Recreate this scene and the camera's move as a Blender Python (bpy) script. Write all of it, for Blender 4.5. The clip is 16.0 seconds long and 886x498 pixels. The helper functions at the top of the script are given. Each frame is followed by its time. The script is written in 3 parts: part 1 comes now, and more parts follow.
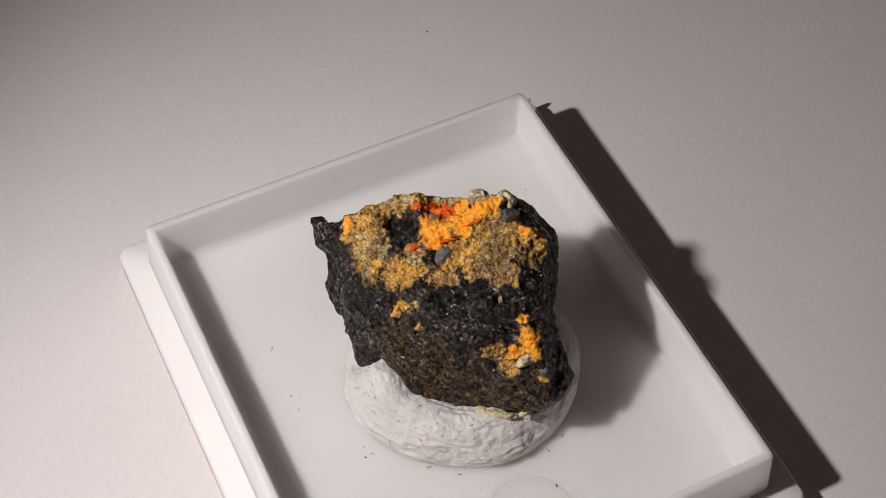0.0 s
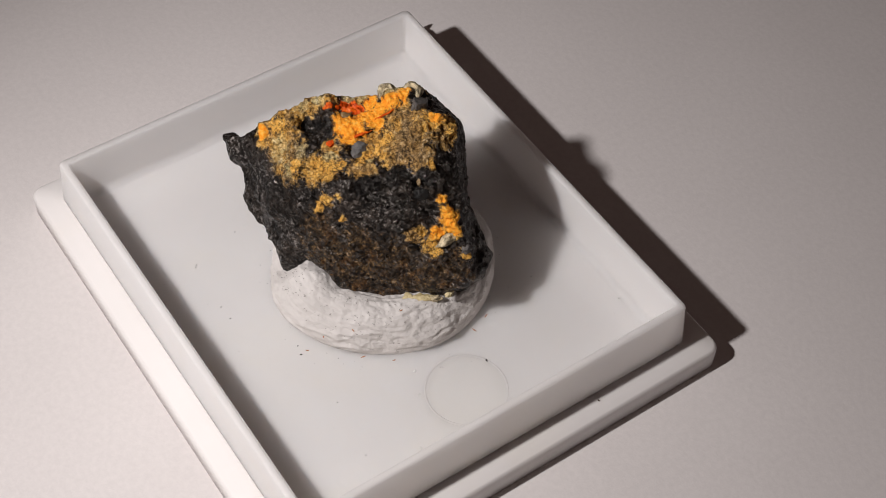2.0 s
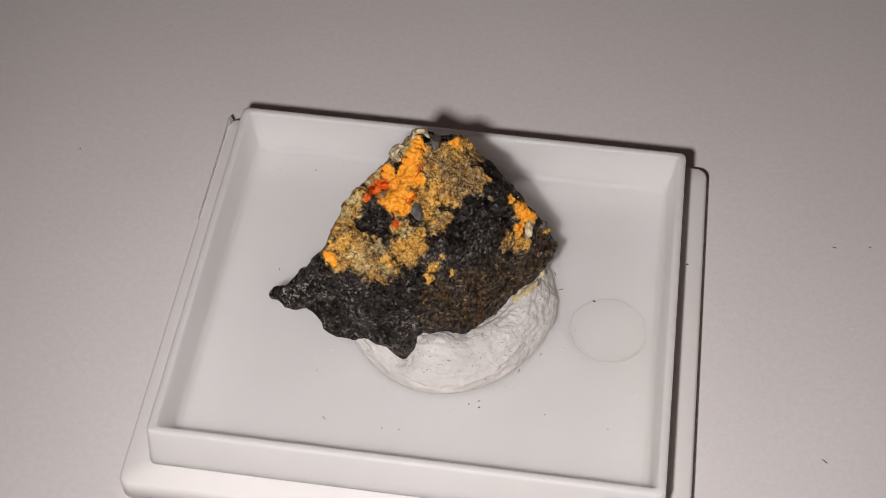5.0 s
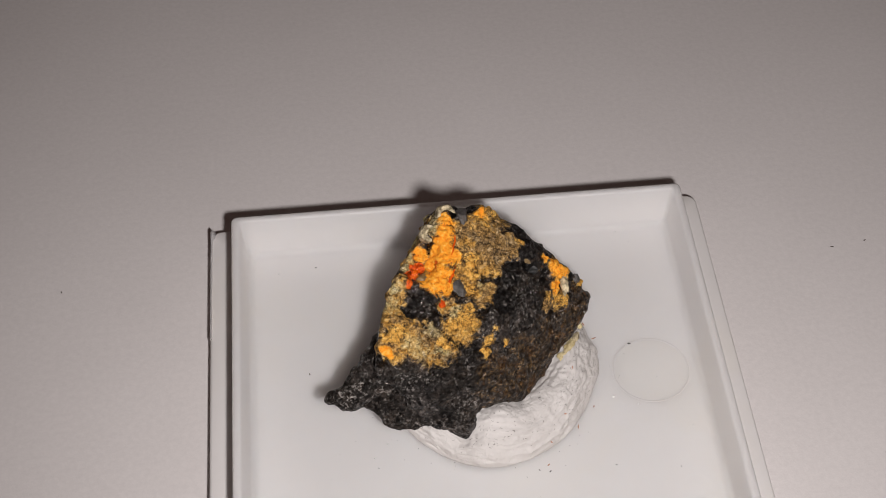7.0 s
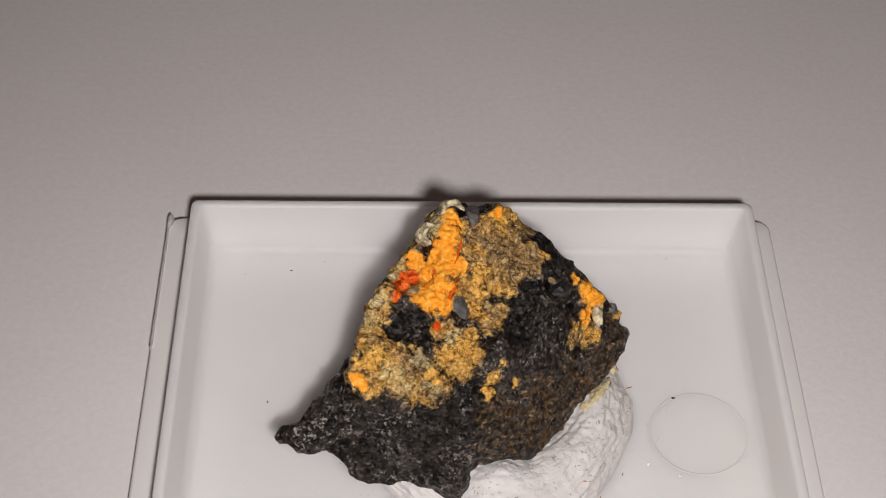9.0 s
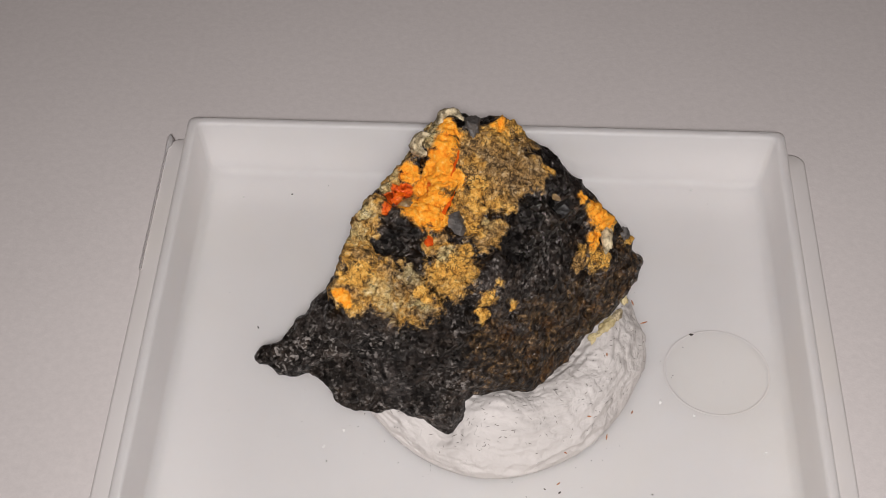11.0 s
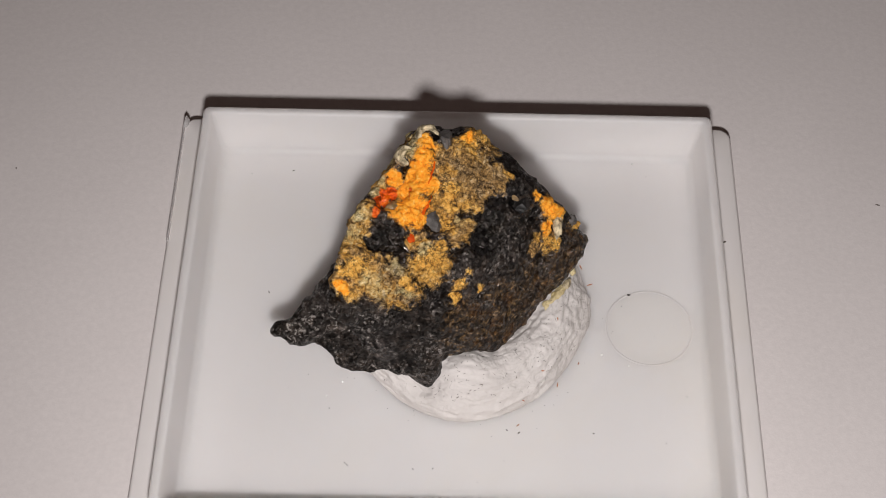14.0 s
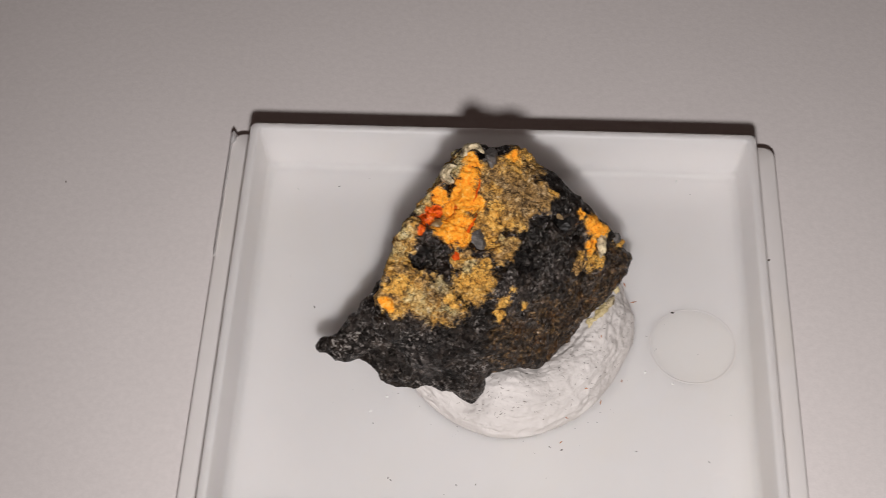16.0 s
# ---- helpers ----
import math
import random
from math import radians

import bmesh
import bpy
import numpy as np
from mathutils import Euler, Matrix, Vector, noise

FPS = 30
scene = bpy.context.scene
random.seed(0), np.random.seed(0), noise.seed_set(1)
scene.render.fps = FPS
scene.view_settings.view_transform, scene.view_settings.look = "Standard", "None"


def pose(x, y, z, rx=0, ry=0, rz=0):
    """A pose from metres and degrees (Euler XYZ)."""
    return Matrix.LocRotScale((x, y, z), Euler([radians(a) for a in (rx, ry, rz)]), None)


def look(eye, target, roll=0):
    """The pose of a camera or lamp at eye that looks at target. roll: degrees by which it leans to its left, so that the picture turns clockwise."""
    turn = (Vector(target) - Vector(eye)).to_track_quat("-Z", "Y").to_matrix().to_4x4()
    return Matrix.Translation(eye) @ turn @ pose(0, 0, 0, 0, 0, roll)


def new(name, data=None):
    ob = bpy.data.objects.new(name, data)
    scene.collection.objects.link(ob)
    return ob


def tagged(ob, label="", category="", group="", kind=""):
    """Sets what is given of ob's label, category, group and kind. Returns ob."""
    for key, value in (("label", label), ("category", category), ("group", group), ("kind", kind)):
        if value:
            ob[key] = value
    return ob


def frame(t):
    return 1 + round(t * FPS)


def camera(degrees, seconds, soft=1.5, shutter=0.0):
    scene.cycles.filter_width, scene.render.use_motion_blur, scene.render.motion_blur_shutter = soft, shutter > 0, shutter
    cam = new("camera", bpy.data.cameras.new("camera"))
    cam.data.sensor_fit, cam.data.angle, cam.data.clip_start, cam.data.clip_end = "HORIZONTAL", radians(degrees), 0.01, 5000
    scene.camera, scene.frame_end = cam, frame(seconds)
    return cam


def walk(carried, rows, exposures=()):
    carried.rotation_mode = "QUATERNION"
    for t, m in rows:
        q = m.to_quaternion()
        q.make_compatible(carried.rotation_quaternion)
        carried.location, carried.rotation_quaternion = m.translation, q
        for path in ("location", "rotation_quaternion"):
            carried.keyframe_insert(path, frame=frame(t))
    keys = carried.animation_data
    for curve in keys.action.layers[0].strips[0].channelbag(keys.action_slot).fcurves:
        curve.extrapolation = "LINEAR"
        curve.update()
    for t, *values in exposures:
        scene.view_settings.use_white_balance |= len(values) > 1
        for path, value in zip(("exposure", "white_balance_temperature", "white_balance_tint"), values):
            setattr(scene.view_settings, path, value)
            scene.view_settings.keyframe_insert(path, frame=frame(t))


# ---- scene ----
cam = camera(32.43, 16.0, soft=0.55, shutter=0.25)
MM = 0.001
# seconds, eye and target in millimetres, roll in degrees
PATH = [
    (0, (44.391, -21.368, 78.882), (-3.692, 1.747, 7.893), 0.00),
    (0.5, (44.695, -21.048, 78.945), (-2.682, 3.228, 7.869), 0.88),
    (0.7, (45.609, -21.697, 78.971), (-0.666, 4.374, 7.853), 2.17),
    (1, (46.168, -23.734, 79.137), (0.060, 5.651, 9.164), 3.90),
    (1.2, (47.682, -23.964, 77.749), (2.504, 7.041, 7.893), 3.15),
    (1.5, (50.189, -24.546, 78.268), (6.174, 8.011, 8.350), 3.22),
    (1.8, (50.187, -28.284, 77.303), (6.015, 5.328, 7.988), 4.49),
    (2, (50.116, -29.747, 76.907), (5.217, 2.269, 7.303), 2.05),
    (2.5, (51.081, -27.896, 80.747), (5.894, 3.769, 11.169), 0.65),
    (3, (49.743, -27.474, 79.534), (5.257, 5.357, 10.044), -0.88),
    (3.5, (41.009, -36.564, 78.673), (5.155, 4.592, 8.628), -1.55),
    (4, (33.785, -45.076, 80.707), (5.189, 1.143, 10.481), -3.36),
    (4.2, (27.649, -48.648, 81.495), (4.018, -0.516, 10.710), -1.99),
    (6.3, (-6.434, -58.429, 81.793), (-1.508, -2.187, 13.249), -0.93),
    (6.5, (-7.748, -56.331, 81.828), (-2.018, -0.896, 12.692), -0.04),
    (7, (-6.222, -55.104, 81.323), (-1.849, 1.827, 13.312), -1.20),
    (7.5, (-9.625, -52.697, 77.098), (-5.475, 2.346, 7.537), -0.04),
    (8, (-10.090, -50.303, 72.542), (-6.468, 5.534, 3.587), 0.09),
    (8.2, (-8.700, -47.061, 71.108), (-5.324, 9.800, 2.983), 0.78),
    (10.3, (0.209, -41.842, 57.937), (-1.626, 17.480, -8.118), 0.24),
    (10.5, (0.709, -41.599, 57.813), (-2.155, 17.370, -8.520), -0.27),
    (11, (0.132, -42.822, 59.062), (-2.246, 15.611, -7.763), -0.14),
    (11.3, (0.984, -44.918, 62.261), (-2.368, 13.857, -4.213), -1.17),
    (11.5, (0.095, -48.377, 65.398), (-4.469, 9.995, -1.367), -1.73),
    (11.8, (-0.771, -53.675, 69.664), (-4.905, 4.256, 2.512), -1.97),
    (12, (-0.826, -55.191, 73.588), (-2.451, 1.602, 5.341), -0.10),
    (12.2, (-0.902, -56.389, 75.861), (1.104, -0.084, 7.222), 2.92),
    (12.5, (-2.377, -53.700, 78.603), (1.062, -0.460, 7.615), 4.37),
    (12.7, (-1.216, -48.562, 80.004), (1.522, 3.363, 8.103), 3.62),
    (13, (1.152, -43.076, 80.726), (1.049, 5.124, 6.144), 0.54),
    (13.2, (1.405, -43.289, 78.417), (0.163, 5.041, 3.934), -0.23),
    (13.5, (-0.327, -45.286, 76.905), (-1.350, 4.191, 3.172), 0.26),
    (14, (0.203, -45.090, 75.488), (-0.622, 4.962, 2.141), 0.45),
    (14.3, (0.796, -44.512, 75.502), (-0.575, 5.386, 2.069), -0.08),
    (14.5, (0.494, -44.230, 74.678), (-1.744, 7.558, 2.576), -0.61),
    (14.7, (3.280, -43.551, 73.210), (-4.601, 7.493, 1.006), -5.76),
    (15, (1.397, -44.264, 74.460), (2.135, 4.802, 0.448), 1.46),
    (15.2, (1.201, -43.701, 75.440), (0.717, 4.843, 1.097), 0.69),
    (15.5, (0.314, -45.087, 76.537), (-1.423, 5.124, 3.315), -0.04),
    (15.8, (0.386, -45.025, 76.695), (-1.686, 5.055, 3.396), -0.25),
    (16, (0.006, -44.838, 76.287), (-3.220, 5.371, 3.114), -1.41),
]
walk(cam, [(t, look(Vector(eye) * MM, Vector(target) * MM, roll)) for t, eye, target, roll in PATH],
     exposures=[(0, 0.10), (3.5, 0.10), (4.2, 0.05), (6.3, 0.06), (8.2, 0.16), (10.3, 0.14), (11.2, 0.07), (12.2, 0.0), (12.6, 0.06), (13, 0.22), (13.5, 0.10), (14.2, 0.10), (15, 0.04), (15.5, 0.06), (16, 0.13)])

# ---- light: one small white LED close over the table, and the dim room round it ----
world = bpy.data.worlds.new("dim_room")
scene.world = world
world.use_nodes = True
world.node_tree.nodes["Background"].inputs["Color"].default_value = (1.0, 0.66, 0.57, 1)
world.node_tree.nodes["Background"].inputs["Strength"].default_value = 0.036
led = bpy.data.lights.new("led_lamp", "SPOT")
led.energy, led.color = 0.272, (1.0, 0.943, 0.929)
led.shadow_soft_size, led.spot_size, led.spot_blend = 0.0021, radians(84), 1.0
new("led_lamp", led).matrix_world = look((0.0006, -0.0542, 0.0704), (0.004, 0.006, 0.004))


# ---- materials ----
class Nodes:
    """A material under construction."""

    def __init__(self, name, roughness=0.5, **values):
        self.mat = bpy.data.materials.new(name)
        self.mat.use_nodes = True
        self.tree = self.mat.node_tree
        self.bsdf = self.tree.nodes["Principled BSDF"]
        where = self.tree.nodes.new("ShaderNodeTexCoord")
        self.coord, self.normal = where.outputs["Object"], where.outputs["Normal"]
        self.set(self.bsdf, Roughness=roughness, **values)

    def plug(self, socket, value):
        if isinstance(value, bpy.types.NodeSocket):
            self.tree.links.new(value, socket)
        elif isinstance(value, (tuple, list)) and len(value) == 3 and socket.type == "RGBA":
            socket.default_value = (*value, 1)
        else:
            socket.default_value = value

    def set(self, node, **values):
        for key, value in values.items():
            self.plug(node.inputs[key.replace("_", " ")], value)
        return node

    def stretched(self, per_metre, detail, rough, by):
        """Noise drawn out sideways, as in kneaded layers."""
        n = self.tree.nodes.new("ShaderNodeVectorMath")
        n.operation = "MULTIPLY"
        self.plug(n.inputs[0], self.coord)
        n.inputs[1].default_value = by
        whole, self.coord = self.coord, n.outputs[0]
        fac = self.noise(per_metre, detail, rough, 0.8)
        self.coord = whole
        return fac

    def away(self, x, y):
        """Distance in plan from a point, in centimetres."""
        flat, far = (self.tree.nodes.new("ShaderNodeVectorMath") for _ in range(2))
        flat.operation, far.operation = "MULTIPLY", "DISTANCE"
        self.plug(flat.inputs[0], self.coord)
        flat.inputs[1].default_value = (1, 1, 0)
        self.plug(far.inputs[0], flat.outputs[0])
        far.inputs[1].default_value = (x, y, 0)
        return self.math("MULTIPLY", far.outputs["Value"], 100.0)

    def noise(self, per_metre, detail=4.0, rough=0.6, distortion=0.0):
        n = self.tree.nodes.new("ShaderNodeTexNoise")
        self.set(n, Vector=self.coord, Scale=per_metre, Detail=detail, Roughness=rough, Distortion=distortion)
        return n.outputs["Fac"]

    def cells(self, per_metre, feature="F1", out="Distance", rand=1.0):
        n = self.tree.nodes.new("ShaderNodeTexVoronoi")
        n.feature = feature
        self.set(n, Vector=self.coord, Scale=per_metre, Randomness=rand)
        return n.outputs[out]

    def ramp(self, fac, *stops):
        n = self.tree.nodes.new("ShaderNodeValToRGB")
        e = n.color_ramp.elements
        while len(e) < len(stops):
            e.new(0.5)
        for one, (at, colour) in zip(e, stops):
            one.position = at
            one.color = (*colour, 1) if isinstance(colour, tuple) else (colour, colour, colour, 1)
        self.plug(n.inputs[0], fac)
        return n.outputs[0]

    def mix(self, fac, a, b, kind="MIX"):
        n = self.tree.nodes.new("ShaderNodeMix")
        n.data_type, n.blend_type = "RGBA", kind
        self.plug(n.inputs[0], fac), self.plug(n.inputs[6], a), self.plug(n.inputs[7], b)
        return n.outputs[2]

    def math(self, kind, a, b=0.5):
        n = self.tree.nodes.new("ShaderNodeMath")
        n.operation = kind
        self.plug(n.inputs[0], a), self.plug(n.inputs[1], b)
        return n.outputs[0]

    def attribute(self, name):
        n = self.tree.nodes.new("ShaderNodeAttribute")
        n.attribute_name = name
        return n.outputs["Fac"]

    def wavy(self, per_metre, metres):
        """The place, shifted to and fro by noise."""
        n = self.tree.nodes
        ripple, centred, scaled, added = n.new("ShaderNodeTexNoise"), *(n.new("ShaderNodeVectorMath") for _ in range(3))
        self.set(ripple, Vector=self.coord, Scale=per_metre, Detail=2.0)
        centred.operation, scaled.operation, added.operation = "SUBTRACT", "SCALE", "ADD"
        self.plug(centred.inputs[0], ripple.outputs["Color"])
        centred.inputs[1].default_value = (0.5, 0.5, 0.5)
        self.plug(scaled.inputs[0], centred.outputs[0])
        scaled.inputs["Scale"].default_value = metres
        self.plug(added.inputs[0], self.coord)
        self.plug(added.inputs[1], scaled.outputs[0])
        return added.outputs[0]

    def facets(self, cell_colour, amount):
        """Tilts the normal at random from grain to grain, as broken crystal faces do."""
        n = self.tree.nodes
        centred, scaled, added, unit = (n.new("ShaderNodeVectorMath") for _ in range(4))
        centred.operation, scaled.operation, added.operation, unit.operation = "SUBTRACT", "SCALE", "ADD", "NORMALIZE"
        self.plug(centred.inputs[0], cell_colour)
        centred.inputs[1].default_value = (0.5, 0.5, 0.5)
        self.plug(scaled.inputs[0], centred.outputs[0])
        self.plug(scaled.inputs["Scale"], amount)
        before = self.bsdf.inputs["Normal"].links
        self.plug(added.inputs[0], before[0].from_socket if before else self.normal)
        self.plug(added.inputs[1], scaled.outputs[0])
        self.plug(unit.inputs[0], added.outputs[0])
        self.tree.links.new(unit.outputs[0], self.bsdf.inputs["Normal"])

    def bump(self, height, strength=0.5, metres=0.0001):
        n = self.tree.nodes.new("ShaderNodeBump")
        before = self.bsdf.inputs["Normal"].links
        if before:
            self.tree.links.new(before[0].from_socket, n.inputs["Normal"])
        self.set(n, Height=height, Strength=strength, Distance=metres)
        self.tree.links.new(n.outputs[0], self.bsdf.inputs["Normal"])


def table_material():
    m = Nodes("matte_white_laminate", 0.62)
    tone = m.ramp(m.noise(55, 3), (0.3, (0.70, 0.665, 0.655)), (0.7, (0.735, 0.70, 0.69)))
    grain = m.ramp(m.noise(2600, 3, 0.7), (0.35, 0.94), (0.65, 1.0))
    m.set(m.bsdf, Base_Color=m.mix(1.0, tone, grain, "MULTIPLY"))
    m.bump(m.noise(3200, 3, 0.7), 0.20, 0.00006)
    return m.mat


def plastic_material(name="white_polystyrene", depth=0.85, stained=0.30):
    m = Nodes(name, 0.32)
    tone = m.ramp(m.noise(140, 3), (0.3, (0.785, 0.758, 0.743)), (0.7, (0.810, 0.784, 0.769)))
    stain = m.ramp(m.noise(110, 3, 0.6, 0.5), (0.52, 0.0), (0.68, stained))
    tone = m.mix(stain, tone, (0.80, 0.755, 0.68))
    # the round mark of the mould's ejector: a faintly yellowed disc inside its lip
    ejector = m.away(0.01113, 0.00014)
    tone = m.mix(m.ramp(ejector, (0.225, 0.5), (0.242, 0.0)), tone, (0.795, 0.76, 0.71))
    m.set(m.bsdf, Base_Color=tone, Roughness=m.ramp(m.noise(600, 4), (0.3, 0.42), (0.7, 0.58)), Specular_IOR_Level=0.35, Subsurface_Weight=depth, Subsurface_Radius=(1.0, 0.95, 0.91), Subsurface_Scale=0.0038)
    m.bump(m.noise(500, 4), 0.10, 0.00004)
    # a shallow round gate mark in the moulded floor
    m.bump(m.ramp(m.away(0.0124, -0.0086), (0.066, 0.0), (0.088, 1.0)), 1.0, 0.000012)
    return m.mat


def putty_material():
    m = Nodes("white_adhesive_putty", 0.9, Specular_IOR_Level=0.25)
    base = m.ramp(m.noise(350, 4), (0.3, (0.58, 0.553, 0.532)), (0.7, (0.69, 0.662, 0.642)))
    dirt = m.ramp(m.noise(3000, 3, 0.6, 1.0), (0.27, 0.35), (0.34, 1.0))
    m.set(m.bsdf, Base_Color=m.mix(0.4, base, dirt, "MULTIPLY"))
    m.bump(m.noise(900, 5, 0.7, 0.6), 0.4, 0.00025)
    m.bump(m.stretched(1300, 5, 0.72, (1.0, 1.0, 1.9)), 0.6, 0.00022)
    m.bump(m.noise(5200, 3, 0.7), 0.4, 0.00006)
    return m.mat


def rock_material():
    m = Nodes("orange_crusted_dark_ore", 0.5)
    fine, grit, mid = m.noise(5200, 3, 0.7), m.noise(2200, 5, 0.72, 0.5), m.noise(700, 3, 0.6)
    lumps, veins = m.noise(1150, 4, 0.65, 0.8), m.noise(620, 3, 0.6)
    # grains of uneven outline: shade in the crevices between them is painted dark
    whole = m.coord
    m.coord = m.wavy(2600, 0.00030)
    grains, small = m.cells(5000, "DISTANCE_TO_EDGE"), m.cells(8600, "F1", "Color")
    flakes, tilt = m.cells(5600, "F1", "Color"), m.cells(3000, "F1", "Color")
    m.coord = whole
    crevice_shade = m.ramp(m.math("ADD", m.math("MULTIPLY", m.noise(4300, 3, 0.65, 0.4), 0.8), m.math("MULTIPLY", m.ramp(grains, (0.0, 0.0), (0.3, 1.0)), 0.2)), (0.385, 1.0), (0.475, 0.0))
    speckle = m.math("ADD", m.math("MULTIPLY", m.noise(6000, 2, 0.6), 0.45), m.math("MULTIPLY", grit, 0.55))
    blend = m.math("ADD", m.math("MULTIPLY", fine, 0.5), m.math("MULTIPLY", grit, 0.5))
    blend = m.math("ADD", blend, m.math("MULTIPLY", m.math("SUBTRACT", mid, 0.5), 0.75))
    dark = m.ramp(blend, (0.42, (0.0014, 0.0014, 0.0014)), (0.49, (0.0058, 0.0054, 0.0053)), (0.57, (0.0180, 0.0166, 0.0160)), (0.66, (0.054, 0.050, 0.048)))
    dark = m.mix(1.0, dark, m.ramp(m.noise(420, 2), (0.44, (1.0, 0.80, 0.65)), (0.62, (1.0, 0.92, 0.89))), "MULTIPLY")
    # pale specks, and glints of the broken faces painted in as pale cells
    specks_and_glints = m.math("MULTIPLY", m.ramp(small, (0.69, 0.0), (0.75, 1.0)), m.ramp(m.math("ADD", m.math("MULTIPLY", grit, 0.5), m.math("MULTIPLY", veins, 0.5)), (0.49, 0.0), (0.58, 1.0)))
    dark = m.mix(m.math("MULTIPLY", specks_and_glints, 0.40), dark, (0.50, 0.46, 0.43))
    rust = m.ramp(speckle, (0.38, (0.0018, 0.0015, 0.0012)), (0.47, (0.015, 0.009, 0.0045)), (0.55, (0.058, 0.035, 0.016)), (0.61, (0.205, 0.122, 0.052)), (0.68, (0.40, 0.33, 0.24)))
    rust = m.mix(m.ramp(lumps, (0.52, 0.0), (0.62, 0.35)), rust, m.ramp(speckle, (0.4, (0.04, 0.016, 0.005)), (0.6, (0.19, 0.080, 0.020))))
    gold = m.ramp(speckle, (0.35, (0.20, 0.085, 0.012)), (0.43, (0.545, 0.272, 0.049)), (0.53, (0.76, 0.422, 0.086)), (0.64, (0.84, 0.58, 0.20)))
    pale = m.ramp(speckle, (0.37, (0.10, 0.080, 0.034)), (0.45, (0.40, 0.325, 0.145)), (0.56, (0.60, 0.50, 0.26)), (0.66, (0.82, 0.74, 0.52)))
    brown = m.ramp(speckle, (0.38, (0.022, 0.013, 0.005)), (0.45, (0.150, 0.090, 0.036)), (0.54, (0.42, 0.250, 0.090)), (0.64, (0.68, 0.50, 0.26)))
    ochre = m.mix(m.ramp(lumps, (0.40, 1.0), (0.56, 0.10)), gold, brown)
    ochre = m.mix(m.ramp(veins, (0.44, 0.0), (0.58, 0.75)), ochre, brown)
    olive = m.mix(m.ramp(lumps, (0.36, 0.8), (0.46, 0.0)), m.mix(m.ramp(veins, (0.40, 0.55), (0.54, 1.0)), gold, pale), brown)
    orange = m.ramp(speckle, (0.33, (0.74, 0.19, 0.010)), (0.43, (0.96, 0.32, 0.018)), (0.54, (0.99, 0.42, 0.035)), (0.66, (1.0, 0.60, 0.15)))
    umber = m.ramp(speckle, (0.38, (0.016, 0.012, 0.009)), (0.47, (0.085, 0.062, 0.040)), (0.56, (0.24, 0.175, 0.10)), (0.65, (0.52, 0.45, 0.34)))
    scarlet = m.ramp(speckle, (0.36, (0.42, 0.030, 0.003)), (0.5, (0.80, 0.105, 0.006)), (0.64, (0.92, 0.22, 0.020)))
    black = m.ramp(m.noise(3000, 4, 0.6), (0.4, (0.002, 0.002, 0.002)), (0.6, (0.008, 0.0075, 0.0075)), (0.74, (0.05, 0.047, 0.044)))

    def mask(name, spread, at=0.5, soft=0.06):
        grain = m.math("MULTIPLY", m.math("SUBTRACT", grit, 0.5), spread)
        value = m.math("ADD", m.attribute(name), grain)
        return m.ramp(value, (at - soft, 0.0), (at + soft, 1.0))

    colour = m.mix(mask("rust", 1.6, 0.46, 0.22), dark, rust)
    crusts = m.mix(mask("olive", 2.0, 0.44, 0.16), ochre, olive)
    crusts = m.mix(m.math("MULTIPLY", mask("umber", 2.0, 0.46, 0.18), 0.52), crusts, umber)
    crusts = m.mix(mask("gold", 1.3, 0.5, 0.12), crusts, gold)
    # crevice shade, mixed into the crust's colour
    crusts = m.mix(m.math("MULTIPLY", crevice_shade, m.ramp(veins, (0.40, 0.45), (0.56, 0.80))), crusts, (0.035, 0.021, 0.009))
    crusts = m.mix(mask("orange", 0.9, 0.48, 0.10), crusts, orange)
    inside = m.math("MAXIMUM", m.math("MAXIMUM", mask("ochre", 1.1, 0.5, 0.08), mask("gold", 1.3, 0.5, 0.12)), m.math("MAXIMUM", mask("orange", 0.9, 0.48, 0.10), mask("olive", 1.1, 0.5, 0.08)))
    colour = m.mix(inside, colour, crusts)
    colour = m.mix(mask("red", 0.8, 0.5, 0.08), colour, scarlet)
    # shade of the pits and under the crust's edge, painted black
    colour = m.mix(mask("black", 1.0, 0.5, 0.05), colour, black)
    rough = m.mix(inside, m.ramp(flakes, (0.26, 0.14), (0.46, 0.48)), (0.75, 0.75, 0.75))
    m.set(m.bsdf, Base_Color=colour, Roughness=rough, Specular_Tint=(1.0, 0.90, 0.83), Specular_IOR_Level=m.mix(inside, m.ramp(flakes, (0.26, 1.0), (0.46, 0.30)), (0.3, 0.3, 0.3)))
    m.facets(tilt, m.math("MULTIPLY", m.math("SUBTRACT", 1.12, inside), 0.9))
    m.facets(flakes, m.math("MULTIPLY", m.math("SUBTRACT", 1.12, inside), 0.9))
    m.bump(m.math("MULTIPLY", m.ramp(grains, (0.0, 0.0), (0.3, 1.0)), inside), 0.35, 0.00007)
    m.bump(m.noise(1500, 6, 0.8), m.mix(inside, (0.48, 0.48, 0.48), (0.7, 0.7, 0.7)), 0.00026)
    m.bump(fine, 0.6, 0.00010)
    return m.mat


def crystal_material(name, low, high, roughness=0.25, grain=1800):
    m = Nodes(name, roughness)
    m.set(m.bsdf, Base_Color=m.ramp(m.noise(grain, 4, 0.65), (0.36, low), (0.64, high)))
    m.bump(m.noise(2600, 4, 0.7), 0.8, 0.00014)
    return m.mat


